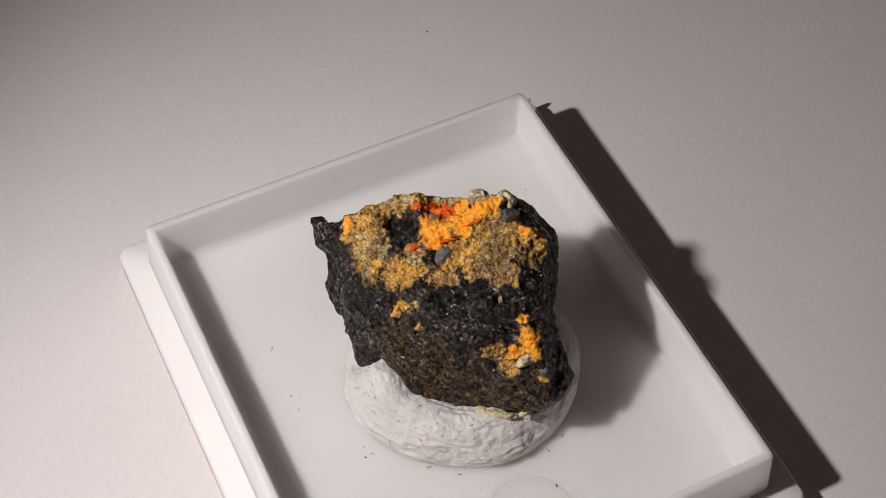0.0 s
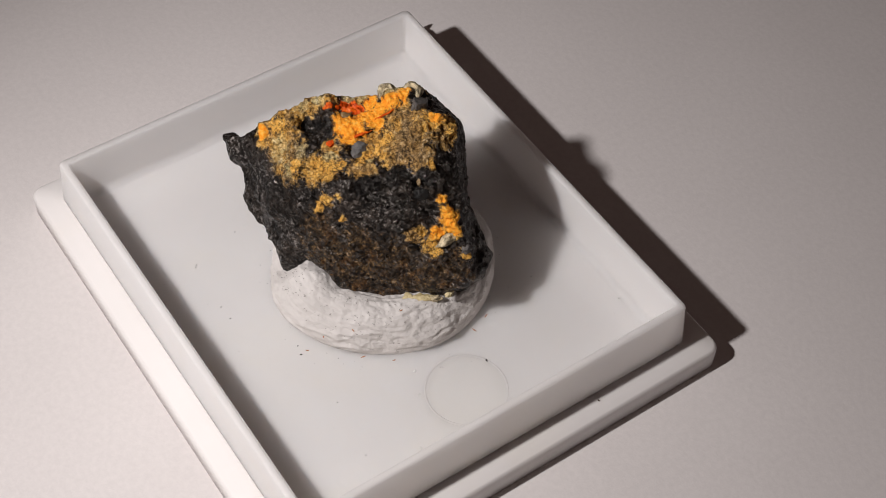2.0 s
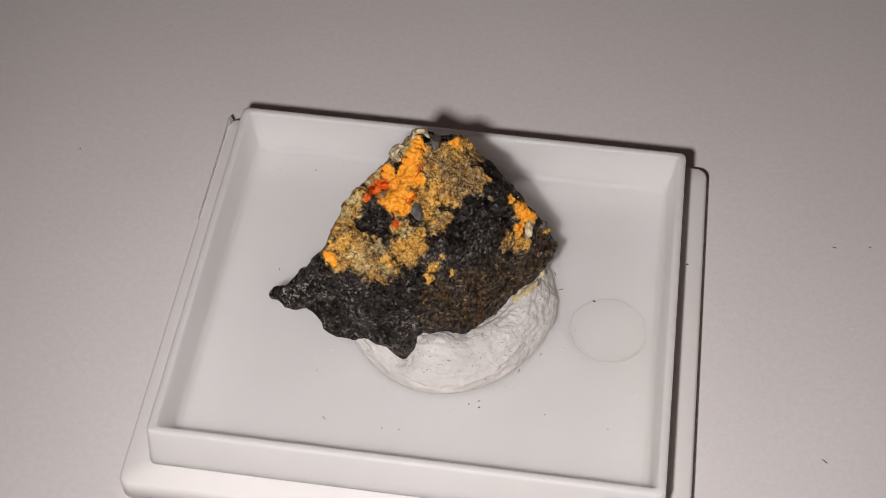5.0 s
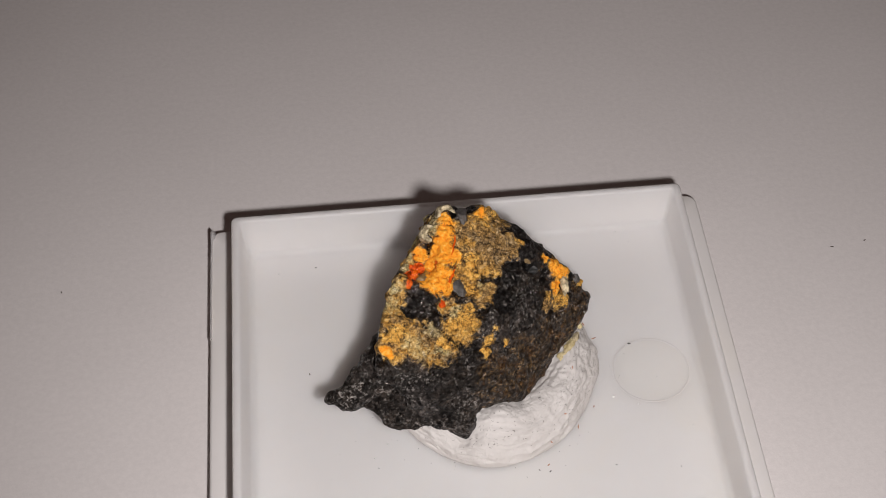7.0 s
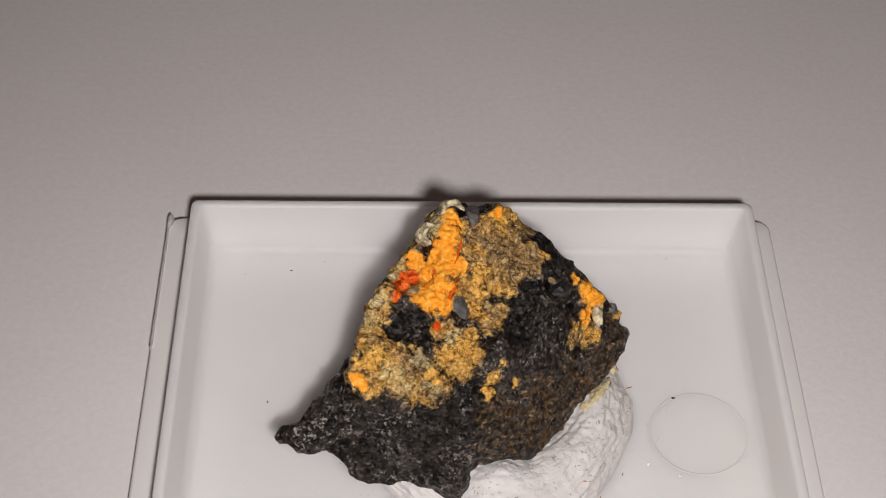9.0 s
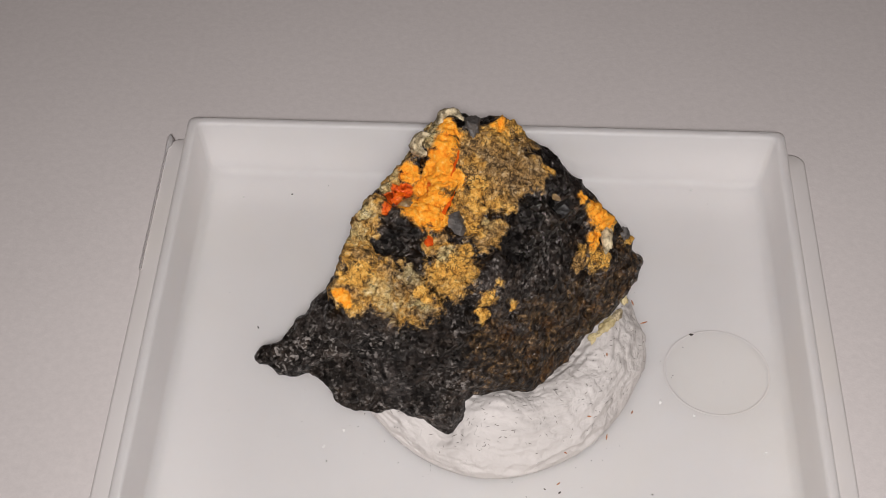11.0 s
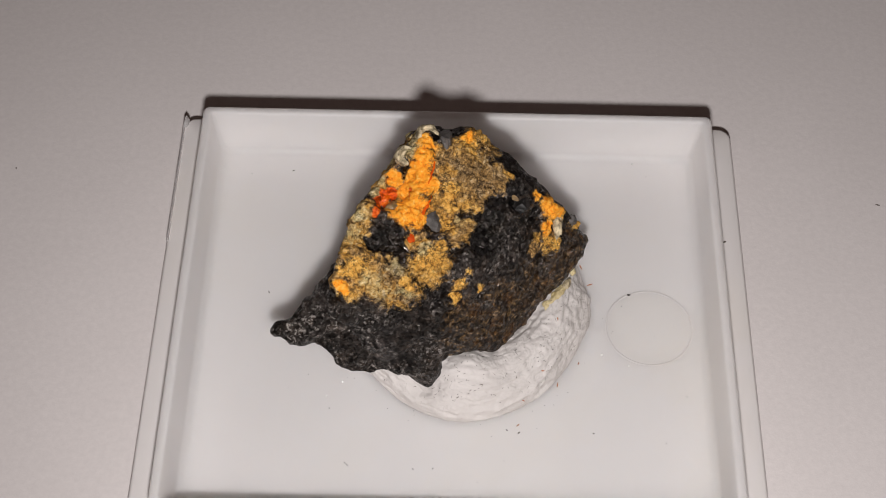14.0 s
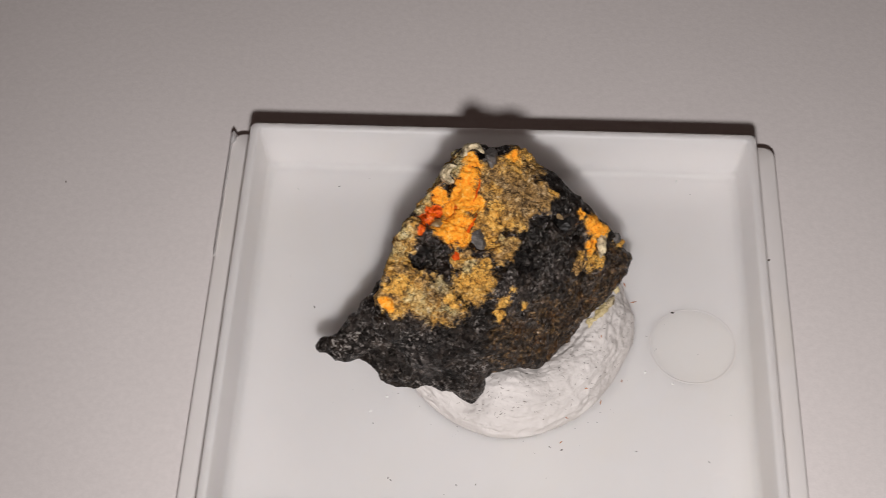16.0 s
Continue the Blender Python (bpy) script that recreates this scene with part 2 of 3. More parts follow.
TABLE, PLASTIC, PUTTY, ORE = table_material(), plastic_material(), putty_material(), rock_material()
MARK = plastic_material("white_polystyrene_edge", 0.17)
LIP = plastic_material("white_polystyrene_lip", 0.23)
RED = crystal_material("red_crystal", (0.50, 0.050, 0.003), (0.78, 0.14, 0.005), 0.6)
RED.node_tree.nodes["Principled BSDF"].inputs["Specular IOR Level"].default_value = 0.12
GREY = crystal_material("grey_crystal", (0.028, 0.026, 0.025), (0.115, 0.105, 0.098), 0.5)
BLACK = crystal_material("hollow_shade", (0.002, 0.002, 0.002), (0.018, 0.017, 0.016), 0.45)
PALE = crystal_material("pale_crystal", (0.11, 0.085, 0.045), (0.70, 0.59, 0.38), 0.6, 3400)
BROWN = crystal_material("brown_crystal", (0.05, 0.028, 0.010), (0.34, 0.23, 0.11), 0.3)
DUST = crystal_material("dark_dust", (0.035, 0.029, 0.025), (0.14, 0.11, 0.09), 0.8)
SPLINTER_PALE = crystal_material("pale_yellow_flake", (0.34, 0.26, 0.11), (0.68, 0.58, 0.34), 0.6)
GLINT = crystal_material("clear_white_grain", (0.75, 0.74, 0.72), (0.9, 0.89, 0.87), 0.08)
SPLINTER = crystal_material("orange_splinter", (0.30, 0.08, 0.02), (0.50, 0.22, 0.08), 0.6)


# ---- builders ----
def part(name, bm, material, parent=None, label="", smooth=True):
    """Links a bmesh, built in millimetres, as one object."""
    bmesh.ops.scale(bm, vec=(MM, MM, MM), verts=bm.verts)
    mesh = bpy.data.meshes.new(name)
    bm.to_mesh(mesh)
    bm.free()
    for face in mesh.polygons:
        face.use_smooth = smooth
    mesh.materials.append(material)
    ob = new(name, mesh)
    ob.parent = parent
    return tagged(ob, label) if label else ob


def base_at(name, x=0, y=0, z=0):
    ob = new(name)
    ob.location = Vector((x, y, z)) * MM
    ob.empty_display_size = 0.002
    bpy.context.view_layer.update()
    return ob


def lattice_noise(p, size, seed):
    """Smooth noise of about -1 to 1 at points p (millimetres), with lumps of that size."""
    table = np.random.RandomState(seed).uniform(-1, 1, (32, 32, 32))
    q = p / size + 100.0
    i = np.floor(q).astype(int)
    f = q - i
    f = f * f * (3 - 2 * f)
    out = np.zeros(len(p))
    for a in (0, 1):
        for b in (0, 1):
            for c in (0, 1):
                w = np.where(a, f[:, 0], 1 - f[:, 0]) * np.where(b, f[:, 1], 1 - f[:, 1]) * np.where(c, f[:, 2], 1 - f[:, 2])
                out += w * table[(i[:, 0] + a) % 32, (i[:, 1] + b) % 32, (i[:, 2] + c) % 32]
    return out


def ring(bm, hx, hy, radius, z, n=10):
    """A rounded rectangle of half widths hx, hy with its corners rounded."""
    verts = []
    for k, (sx, sy) in enumerate(((1, 1), (-1, 1), (-1, -1), (1, -1))):
        for j in range(n + 1):
            a = math.pi / 2 * (k + j / n)
            verts.append(bm.verts.new((sx * (hx - radius) + radius * math.cos(a), sy * (hy - radius) + radius * math.sin(a), z)))
    return verts


def loft(bm, rings):
    for low, high in zip(rings, rings[1:]):
        for i in range(len(low)):
            j = (i + 1) % len(low)
            bm.faces.new((low[i], low[j], high[j], high[i]))


# ---- table ----
def build_table():
    bm = bmesh.new()
    rings = [ring(bm, 600, 400, 12, z, 8) for z in (-24, -1.2)] + [ring(bm, 599, 399, 11, 0, 8)]
    loft(bm, rings)
    bm.faces.new(rings[-1])
    bm.faces.new(list(reversed(rings[0])))
    return tagged(part("table_top", bm, TABLE, smooth=False), "matte off-white tabletop with faint grain", "table", kind="structure")


build_table()

# ---- specimen tray: half widths of its rim, heights over the table ----
RX, RY, RIM, FLOOR, LEDGE = 15.03, 12.94, 5.0, 1.80, 1.66


def build_tray():
    tray = base_at("specimen_tray", 0.02, -0.04)
    tagged(tray, "shallow white plastic specimen box base with a stepped flange", "box")
    bm = bmesh.new()
    profile = [(1.92, 0.75, 0.0), (1.92, 0.75, LEDGE - 0.30), (1.86, 0.72, LEDGE - 0.10), (1.72, 0.68, LEDGE), (0.45, 0.55, LEDGE + 0.02), (0.30, 0.5, LEDGE + 0.04), (0.30, 0.5, 0.0)]
    rings = [ring(bm, RX + o, RY + o, r, z) for o, r, z in profile]
    loft(bm, rings + rings[:1])
    part("flange", bm, MARK, tray)
    bm = bmesh.new()
    # underside, outside, thin rim, inside, and a soft hollow that runs out level into the floor
    profile = [(-1.2, 0.4, FLOOR - 1.2), (0.30, 0.5, FLOOR - 1.2), (0.36, 0.5, LEDGE + 0.03), (0.12, 0.38, RIM - 0.16), (0.07, 0.35, RIM - 0.04), (-0.02, 0.32, RIM), (-0.27, 0.26, RIM), (-0.36, 0.24, RIM - 0.04), (-0.42, 0.24, RIM - 0.18), (-0.62, 0.28, FLOOR + 0.9)]
    for k in range(1, 11):
        a = k / 10 * math.pi / 2
        profile.append((-0.66 - 0.55 * (1 - math.cos(a)), 0.30 + 0.2 * k / 10, FLOOR + 0.5 * (1 - math.sin(a))))
    rings = [ring(bm, RX + o, RY + o, r, z) for o, r, z in profile]
    loft(bm, rings)
    for o in (3, 6):
        rings.append(ring(bm, RX - o, RY - o, 0.6, FLOOR))
        loft(bm, rings[-2:])
    bm.faces.new(rings[-1])
    bm.faces.new(list(reversed(rings[0])))
    part("basin", bm, PLASTIC, tray)
    bm = bmesh.new()
    rng = random.Random(5)
    y = RY + 1.75
    strip = []
    while y > RY - 7.5:
        tall = 0.34 if y > RY + 1.1 else 0.05 + 0.09 * rng.random()
        wide = 0.28 if y > RY + 1.1 else 0.07
        x = -RX - 1.86
        strip.append([bm.verts.new((x + wide, y, LEDGE - 0.05)), bm.verts.new((x + wide * 0.4, y + 0.05, LEDGE + tall)), bm.verts.new((x - 0.05, y, LEDGE + tall * 0.4)), bm.verts.new((x - 0.02, y, LEDGE - 0.4))])
        y -= rng.uniform(0.12, 0.3)
    for near, far in zip(strip, strip[1:]):
        for k in range(3):
            bm.faces.new((near[k], near[k + 1], far[k + 1], far[k]))
    bm.faces.new(strip[0])
    bm.faces.new(list(reversed(strip[-1])))
    part("moulding_burr", bm, PLASTIC, tray, "ragged ridge of plastic left by the mould", False)
    # a round mark left by the mould: a low narrow lip
    bm = bmesh.new()
    profile = [(2.50, -0.02), (2.485, 0.001), (2.45, 0.007), (2.42, 0.007), (2.38, 0.001), (2.365, -0.02)]
    rows = [[bm.verts.new((11.13 + r * math.cos(k * math.pi / 48), 0.14 + r * math.sin(k * math.pi / 48), FLOOR + z)) for k in range(96)] for r, z in profile]
    loft(bm, rows + rows[:1])
    part("ejector_mark", bm, LIP, tray, "faint raised round mould mark")
    return tray


build_tray()


# ---- putty ----
def build_putty():
    bm = bmesh.new()
    cx, cy, steps = 0.90, 0.95, 460
    # a flattened roll: an upright foot, a rounded shoulder, a crest and a shallow bed for the rock
    outline = [(6.72, 0.0), (6.86, 0.35), (6.90, 0.75), (6.82, 1.15), (6.62, 1.55), (6.30, 1.95), (5.85, 2.30), (5.35, 2.52), (4.85, 2.58), (4.35, 2.48), (3.6, 2.2), (2.4, 2.0), (1.0, 2.0), (0.2, 2.0)]
    rows = []
    for (r0, z0), (r1, z1) in zip(outline, outline[1:]):
        n = max(2, round(math.hypot(r1 - r0, z1 - z0) / 0.055)) if r0 > 4 else 2
        rows += [(r0 + (r1 - r0) * k / n, z0 + (z1 - z0) * k / n) for k in range(n)]
    rows.append(outline[-1])
    turn = np.arange(steps) * 2 * math.pi / steps
    swell = 1 + 0.055 * np.exp(-((turn - radians(263)) / 0.55) ** 2) - 0.02 * np.exp(-((turn - radians(325)) / 0.5) ** 2)
    pts = np.array([[cx + r * swell[k] * math.cos(turn[k]), cy + r * swell[k] * math.sin(turn[k]), FLOOR + z] for r, z in rows for k in range(steps)])
    out = pts - (cx, cy, FLOOR + 0.2)
    out[:, :2] *= np.clip((np.linalg.norm(out[:, :2], axis=1) - 4.2) / 2.0, 0.0, 1.0)[:, None] * 0.4
    out /= np.linalg.norm(out, axis=1)[:, None]
    # kneaded folds run round the roll, with torn flakes between them
    around = np.arctan2(pts[:, 1] - cy, pts[:, 0] - cx)
    radius = np.linalg.norm(pts[:, :2] - (cx, cy), axis=1)
    rolled = np.stack([around * 2.6, radius * 1.7, pts[:, 2] * 1.7], 1) + np.stack([0.5 * lattice_noise(pts, 1.3, 40 + k) for k in range(3)], 1)
    folds = np.abs(lattice_noise(rolled, 0.75, 7)) + 0.5 * np.abs(lattice_noise(rolled, 0.33, 8))
    push = 0.20 * lattice_noise(pts, 2.6, 3) + 0.10 * lattice_noise(pts, 1.1, 4) - 0.14 * folds + 0.045 * lattice_noise(pts, 0.3, 6) + 0.02 * lattice_noise(pts, 0.16, 9)
    pts += out * (push * np.clip((pts[:, 2] - FLOOR) / 0.5, 0.12, 1))[:, None]
    high = np.clip((pts[:, 2] - FLOOR) / 2.5, 0, 1)
    for x, y, wide, rise in ((-1.5, -4.9, 1.0, -1.0), (0.9, -4.0, 0.9, 0.35), (5.9, 0.6, 1.4, 0.35)):
        pts[:, 2] += rise * np.exp(-((pts[:, 0] - x) ** 2 + (pts[:, 1] - y) ** 2) / wide ** 2) * high
    pts[:, 2] = np.maximum(pts[:, 2], FLOOR)
    verts = [bm.verts.new(p) for p in pts]
    loft(bm, [verts[j * steps:(j + 1) * steps] for j in range(len(rows))])
    bm.faces.new(verts[-steps:])
    return tagged(part("adhesive_putty", bm, PUTTY), "off-white kneaded mounting putty holding the specimen", "putty")


PUTTY_LUMP = build_putty()

# ---- the specimen: three blocks, each cut by planes (normal, distance from CORE), melted into one ----
CORE = np.array([-0.5, 0.5, 8.0])
BLOCKS = [
    [(0.180, -0.440, 0.880, 3.56), (-0.725, 0.385, 0.571, 5.73), (0.401, 0.231, 0.887, 5.93), (0.695, 0.141, 0.705, 5.93), (-0.078, 0.869, 0.489, 6.98), (0.684, -0.644, 0.342, 3.44), (-0.922, 0.001, 0.386, 6.20), (0.549, 0.817, 0.176, 6.19), (0.227, -0.922, 0.313, 4.16), (-0.895, 0.337, -0.290, 2.99), (0.202, -0.978, 0.043, 4.40), (-0.777, 0.323, -0.540, 1.65), (0.100, 0.852, -0.513, 5.92), (0.728, -0.674, -0.124, 4.80), (0.200, -0.750, -0.630, 4.95), (0.850, -0.100, -0.520, 7.30), (0.600, -0.500, -0.620, 6.10)],
    [(0.128, -0.861, 0.492, 2.96), (-0.611, 0.192, 0.768, 4.16), (0.890, 0.259, 0.375, -2.05), (-0.336, -0.913, -0.231, 7.38), (-0.326, 0.688, -0.648, -0.04), (0.440, -0.569, -0.695, 4.45), (-0.772, -0.074, -0.631, 8.11), (-0.385, 0.434, -0.814, 1.61)],
    [(0.520, 0.178, 0.835, 3.14), (-0.700, 0.346, 0.625, 0.65), (0.684, -0.644, 0.342, 3.44), (0.734, 0.594, 0.329, 7.05), (-0.402, -0.912, -0.078, 2.55), (-0.109, 0.993, 0.034, 3.85), (0.787, -0.464, -0.406, 5.85), (-0.776, -0.084, -0.625, 2.45), (0.295, -0.095, -0.951, 6.50), (0.680, -0.615, -0.400, 5.87), (0.862, 0.365, -0.352, 8.34), (0.305, -0.813, -0.496, 5.51)],
]
# places (millimetres) and radii of the crusts
ORANGE = [(-1.18, 3.77, 13.75, 0.52), (-1.38, 2.88, 13.61, 0.59), (-1.66, 2.3, 12.99, 0.69), (-2.11, 1.75, 12.33, 0.9), (-2.24, 0.61, 12.31, 0.96), (-1.64, 0.18, 11.93, 0.48), (-2.97, 2.49, 12.08, 0.38), (-5.37, -3.51, 10.89, 0.31), (4.63, 2.68, 10.85, 0.35), (5.32, 2.61, 10.06, 0.66), (5.77, 2.66, 9.5, 0.51), (5.22, 1.97, 9.07, 0.47), (-1.45, 3.03, 13.68, 0.47), (-1.01, 3.66, 13.64, 0.39), (-1.2, 1.7, 12.79, 0.62), (-1.21, 0.87, 12.1, 0.39), (0.88, 4.66, 13.4, 0.43)]
GOLD = [(-0.02, 1.71, 12.29, 0.42), (0.03, 1.2, 11.59, 0.42), (-0.17, 0.19, 11.37, 0.5), (1.02, 4.79, 13.49, 0.5), (1.66, 5.29, 12.55, 0.47), (0.74, 4.18, 13.16, 0.46), (-0.82, -1.75, 11.18, 0.56), (-1.51, -1.94, 11.07, 0.41), (-1.96, -3.0, 10.92, 0.45), (-0.37, -1.13, 11.33, 0.38), (-5.28, -2.86, 11.32, 0.37), (0.58, -2.72, 10.25, 0.38), (0.94, -2.24, 10.65, 0.26), (0.34, -3.16, 9.67, 0.3), (3.0, 2.87, 12.3, 0.31), (5.2, 1.46, 8.26, 0.65), (4.62, 1.35, 8.81, 0.47), (6.78, 2.87, 8.06, 0.35), (6.08, 2.77, 9.05, 0.39), (1.74, -2.24, 9.37, 0.25), (-4.68, -2.81, 11.63, 0.6)]
OCHRE = [(-4.91, -1.78, 12.06, 0.87), (-4.96, -0.37, 12.31, 0.8), (-4.5, 0.45, 12.83, 0.64), (-3.84, 2.06, 12.13, 0.65), (-3.31, 3.34, 12.03, 0.82), (-2.72, 4.84, 11.66, 0.75), (-2.17, 4.8, 13.01, 0.74), (-3.99, -2.84, 11.1, 1.11), (-2.53, -3.31, 10.84, 1.11), (-4.99, -3.22, 10.83, 0.88), (-0.99, -1.98, 11.0, 1.04), (-0.55, 1.09, 11.46, 0.98), (-0.26, 2.73, 12.97, 1.05), (0.75, 3.37, 13.15, 1.22), (1.38, 2.2, 12.53, 1.05), (2.26, 2.62, 12.5, 0.81), (-1.6, -0.95, 11.52, 0.64), (1.49, 4.79, 12.56, 0.91), (-1.67, 5.1, 13.08, 0.58), (0.05, 2.93, 13.08, 1.18), (1.46, 2.59, 12.78, 1.17), (0.91, 1.62, 12.41, 0.99), (0.57, -0.28, 11.59, 0.81), (4.47, 0.97, 8.69, 0.64)]
OLIVE = [(-5.02, -0.99, 12.17, 0.46), (-4.78, 0.17, 12.56, 0.41), (-4.05, 1.59, 12.27, 0.38), (-3.29, 3.98, 11.57, 0.45), (-2.46, 5.81, 11.71, 0.49), (-1.76, 5.1, 13.09, 0.39), (-3.99, -2.93, 10.97, 0.58), (-3.25, -3.39, 10.49, 0.46), (-2.23, -3.54, 10.79, 0.4), (-2.71, -2.4, 11.29, 0.4), (-1.95, 3.91, 13.64, 0.59), (-2.15, 3.06, 13.52, 0.47), (-2.93, 4.18, 12.02, 0.48), (-1.24, -1.3, 11.32, 0.38), (-3.5, 2.44, 12.23, 0.35), (0.47, 0.42, 11.56, 0.33)]
RUST = [(1.78, -3.42, 6.66, 1.54), (3.31, -2.09, 5.82, 1.57), (4.57, -0.66, 5.32, 1.17), (0.84, -3.51, 8.31, 1.04), (5.14, -0.08, 6.17, 0.92), (2.62, -1.92, 7.82, 1.05), (1.99, -2.96, 6.86, 1.35), (3.34, -2.13, 5.71, 1.63), (5.03, -0.45, 5.54, 1.36), (4.44, -0.89, 4.44, 1.1), (6.23, 1.18, 6.51, 1.18), (6.76, 2.24, 7.2, 0.9), (3.92, -0.74, 7.08, 1.26), (2.79, -2.0, 7.46, 1.16)]
UMBER = [(1.85, 3.31, 12.89, 0.53), (-2.93, -2.56, 11.14, 0.49), (-4.38, -4.02, 10.4, 0.35), (-3.24, -3.77, 10.28, 0.4), (-2.07, -3.93, 10.5, 0.34), (0.63, 2.35, 12.79, 0.5), (1.36, 2.85, 12.88, 0.41), (2.55, 2.5, 12.42, 0.41), (1.68, 1.92, 12.42, 0.41), (-2.43, -2.15, 11.19, 0.29), (0.18, 2.8, 13.14, 0.29), (2.23, 2.59, 12.5, 0.52), (1.6, 1.74, 12.21, 0.39), (0.75, -1.71, 11.16, 0.32), (-3.27, -2.58, 11.25, 0.33)]
# no crust: pits and the overhung edge, blackened to stand for their shade
PIT_SHADES = [(-3.51, -0.76, 11.5, 0.55), (-4.27, -1.2, 11.55, 0.23), (-2.67, -0.5, 11.83, 0.32), (-3.07, -0.4, 12.09, 0.26), (3.16, 2.25, 11.99, 0.38), (3.71, 2.42, 11.68, 0.36), (4.24, 2.76, 11.24, 0.27), (2.49, 1.5, 11.89, 0.26), (1.76, -0.6, 11.15, 0.84), (2.2, 0.8, 11.51, 0.59), (3.1, 1.77, 11.33, 0.39)]
REDS = [(-3.85, 0.14, 12.64, 0.27), (-3.79, 1.02, 12.17, 0.32), (-3.46, 1.56, 12.03, 0.36), (-3.0, 1.8, 11.97, 0.28), (-3.36, 1.13, 11.89, 0.32), (-3.03, 1.64, 11.89, 0.36), (-2.18, 1.43, 12.46, 0.31)]
# hollows and knobs: place (millimetres) and half widths along x, y, z
BITES = [
    (-3.10, -5.75, 4.05, 1.6, 1.2, 1.2), (-7.15, -4.70, 6.22, 0.65, 0.7, 0.7), (4.00, 6.90, 7.10, 2.1, 2.1, 2.1), (-4.90, 2.80, 12.70, 1.3, 1.3, 1.3),
    (-3.00, 1.50, 13.55, 1.5, 1.7, 1.75), (-0.30, 0.30, 12.55, 1.3, 1.3, 1.45), (-3.65, -1.15, 12.25, 1.05, 0.75, 1.0), (-0.20, 4.30, 13.90, 0.45, 0.45, 0.5), (3.75, 1.65, 11.75, 0.75, 0.6, 0.6),
    (-2.20, 4.10, 14.10, 0.62, 0.62, 0.62),
]
KNOBS = [
    (-5.15, -4.55, 5.60, 0.6, 0.5, 0.6), (0.70, 4.80, 12.30, 0.8, 0.7, 0.9), (-4.70, -1.90, 10.90, 0.8, 0.8, 1.1), (-2.10, -3.00, 10.10, 1.0, 0.7, 0.8),
    (-8.05, -3.95, 7.62, 0.85, 0.28, 0.26), (-7.95, -4.05, 7.20, 0.5, 0.28, 0.35), (-1.25, -4.40, 4.70, 0.9, 0.75, 1.35),
]


def distance(p):
    """How far points lie outside the specimen, without its grain."""
    bodies = []
    for planes in BLOCKS:
        total = np.zeros(len(p))
        for x, y, z, d in planes:
            n = np.array((x, y, z)) / math.sqrt(x * x + y * y + z * z)
            total += np.exp(np.clip(((p - CORE) @ n - d) / 0.12, -60, 60))
        bodies.append(0.12 * np.log(total + 1e-30))
    melt = 0.7
    least = np.minimum(np.minimum(bodies[0], bodies[1]), bodies[2])
    body = least - melt * np.log(sum(np.exp(-np.clip((b - least) / melt, 0, 60)) for b in bodies))
    body += melt * 0.25 * np.exp(-np.abs(np.sort(np.stack(bodies), 0)[1] - least) / melt)
    body += 0.12
    for x, y, z, rx, ry, rz in KNOBS:
        knob = (np.linalg.norm((p - (x, y, z)) / (rx, ry, rz), axis=1) - 1) * min(rx, ry, rz)
        h = np.clip(0.5 + 0.5 * (body - knob) / 0.7, 0, 1)
        body = body + (knob - body) * h - 0.7 * h * (1 - h)
    for x, y, z, rx, ry, rz in BITES:
        hollow = (1 - np.linalg.norm((p - (x, y, z)) / (rx, ry, rz), axis=1)) * min(rx, ry, rz)
        h = np.clip(0.5 + 0.5 * (hollow - body) / 0.25, 0, 1)
        body = body + (hollow - body) * h + 0.25 * h * (1 - h)
    return np.maximum(body, FLOOR + 0.6 - p[:, 2])


def skin(field, low, step, shape):
    """The surface where the field crosses zero, by surface nets: points and quads."""
    inside = field < 0
    cells = np.zeros(tuple(s - 1 for s in shape), int)
    total, count = np.zeros((*cells.shape, 3)), np.zeros(cells.shape)
    for a in (0, 1):
        for b in (0, 1):
            for c in (0, 1):
                cells += inside[a:shape[0] - 1 + a, b:shape[1] - 1 + b, c:shape[2] - 1 + c]
    mixed = (cells > 0) & (cells < 8)
    where = np.argwhere(mixed)
    number = np.full(cells.shape, -1)
    number[mixed] = np.arange(len(where))
    sums, hits = np.zeros((len(where), 3)), np.zeros(len(where))
    for axis in range(3):
        u, v = [k for k in range(3) if k != axis]
        for a in (0, 1):
            for b in (0, 1):
                start = where.copy()
                start[:, u] += a
                start[:, v] += b
                end = start.copy()
                end[:, axis] += 1
                f0, f1 = field[tuple(start.T)], field[tuple(end.T)]
                cross = (f0 < 0) != (f1 < 0)
                s = np.where(cross, f0 / np.where(cross, f0 - f1, 1), 0)
                point = start + 0.0
                point[:, axis] += s
                sums[cross] += point[cross]
                hits[cross] += 1
    points = low + sums / hits[:, None] * step
    quads = []
    for axis in range(3):
        u, v = (axis + 1) % 3, (axis + 2) % 3
        cut = [slice(1, s - 1) for s in shape]
        cut[axis] = slice(0, shape[axis] - 1)
        shifted = [slice(1, s - 1) for s in shape]
        shifted[axis] = slice(1, shape[axis])
        f0, f1 = inside[tuple(cut)], inside[tuple(shifted)]
        edge = np.argwhere(f0 != f1)
        out = f0[tuple(edge.T)]
        base = edge + [0 if k == axis else 1 for k in range(3)]
        corners = []
        for du, dv in ((-1, -1), (0, -1), (0, 0), (-1, 0)):
            c = base.copy()
            c[:, u] += du
            c[:, v] += dv
            corners.append(number[tuple(c.T)])
        q = np.stack(corners, 1)
        q[~out] = q[~out][:, ::-1]
        quads.append(q)
    return points, np.concatenate(quads)


def closeness(p, spots):
    """1 in the middle of the nearest spot, 0.5 at its edge, 0 well outside."""
    best = np.zeros(len(p))
    for x, y, z, r in spots:
        best = np.maximum(best, np.clip(1 - 0.5 * np.linalg.norm(p - (x, y, z), axis=1) / r, 0, 1))
    return best


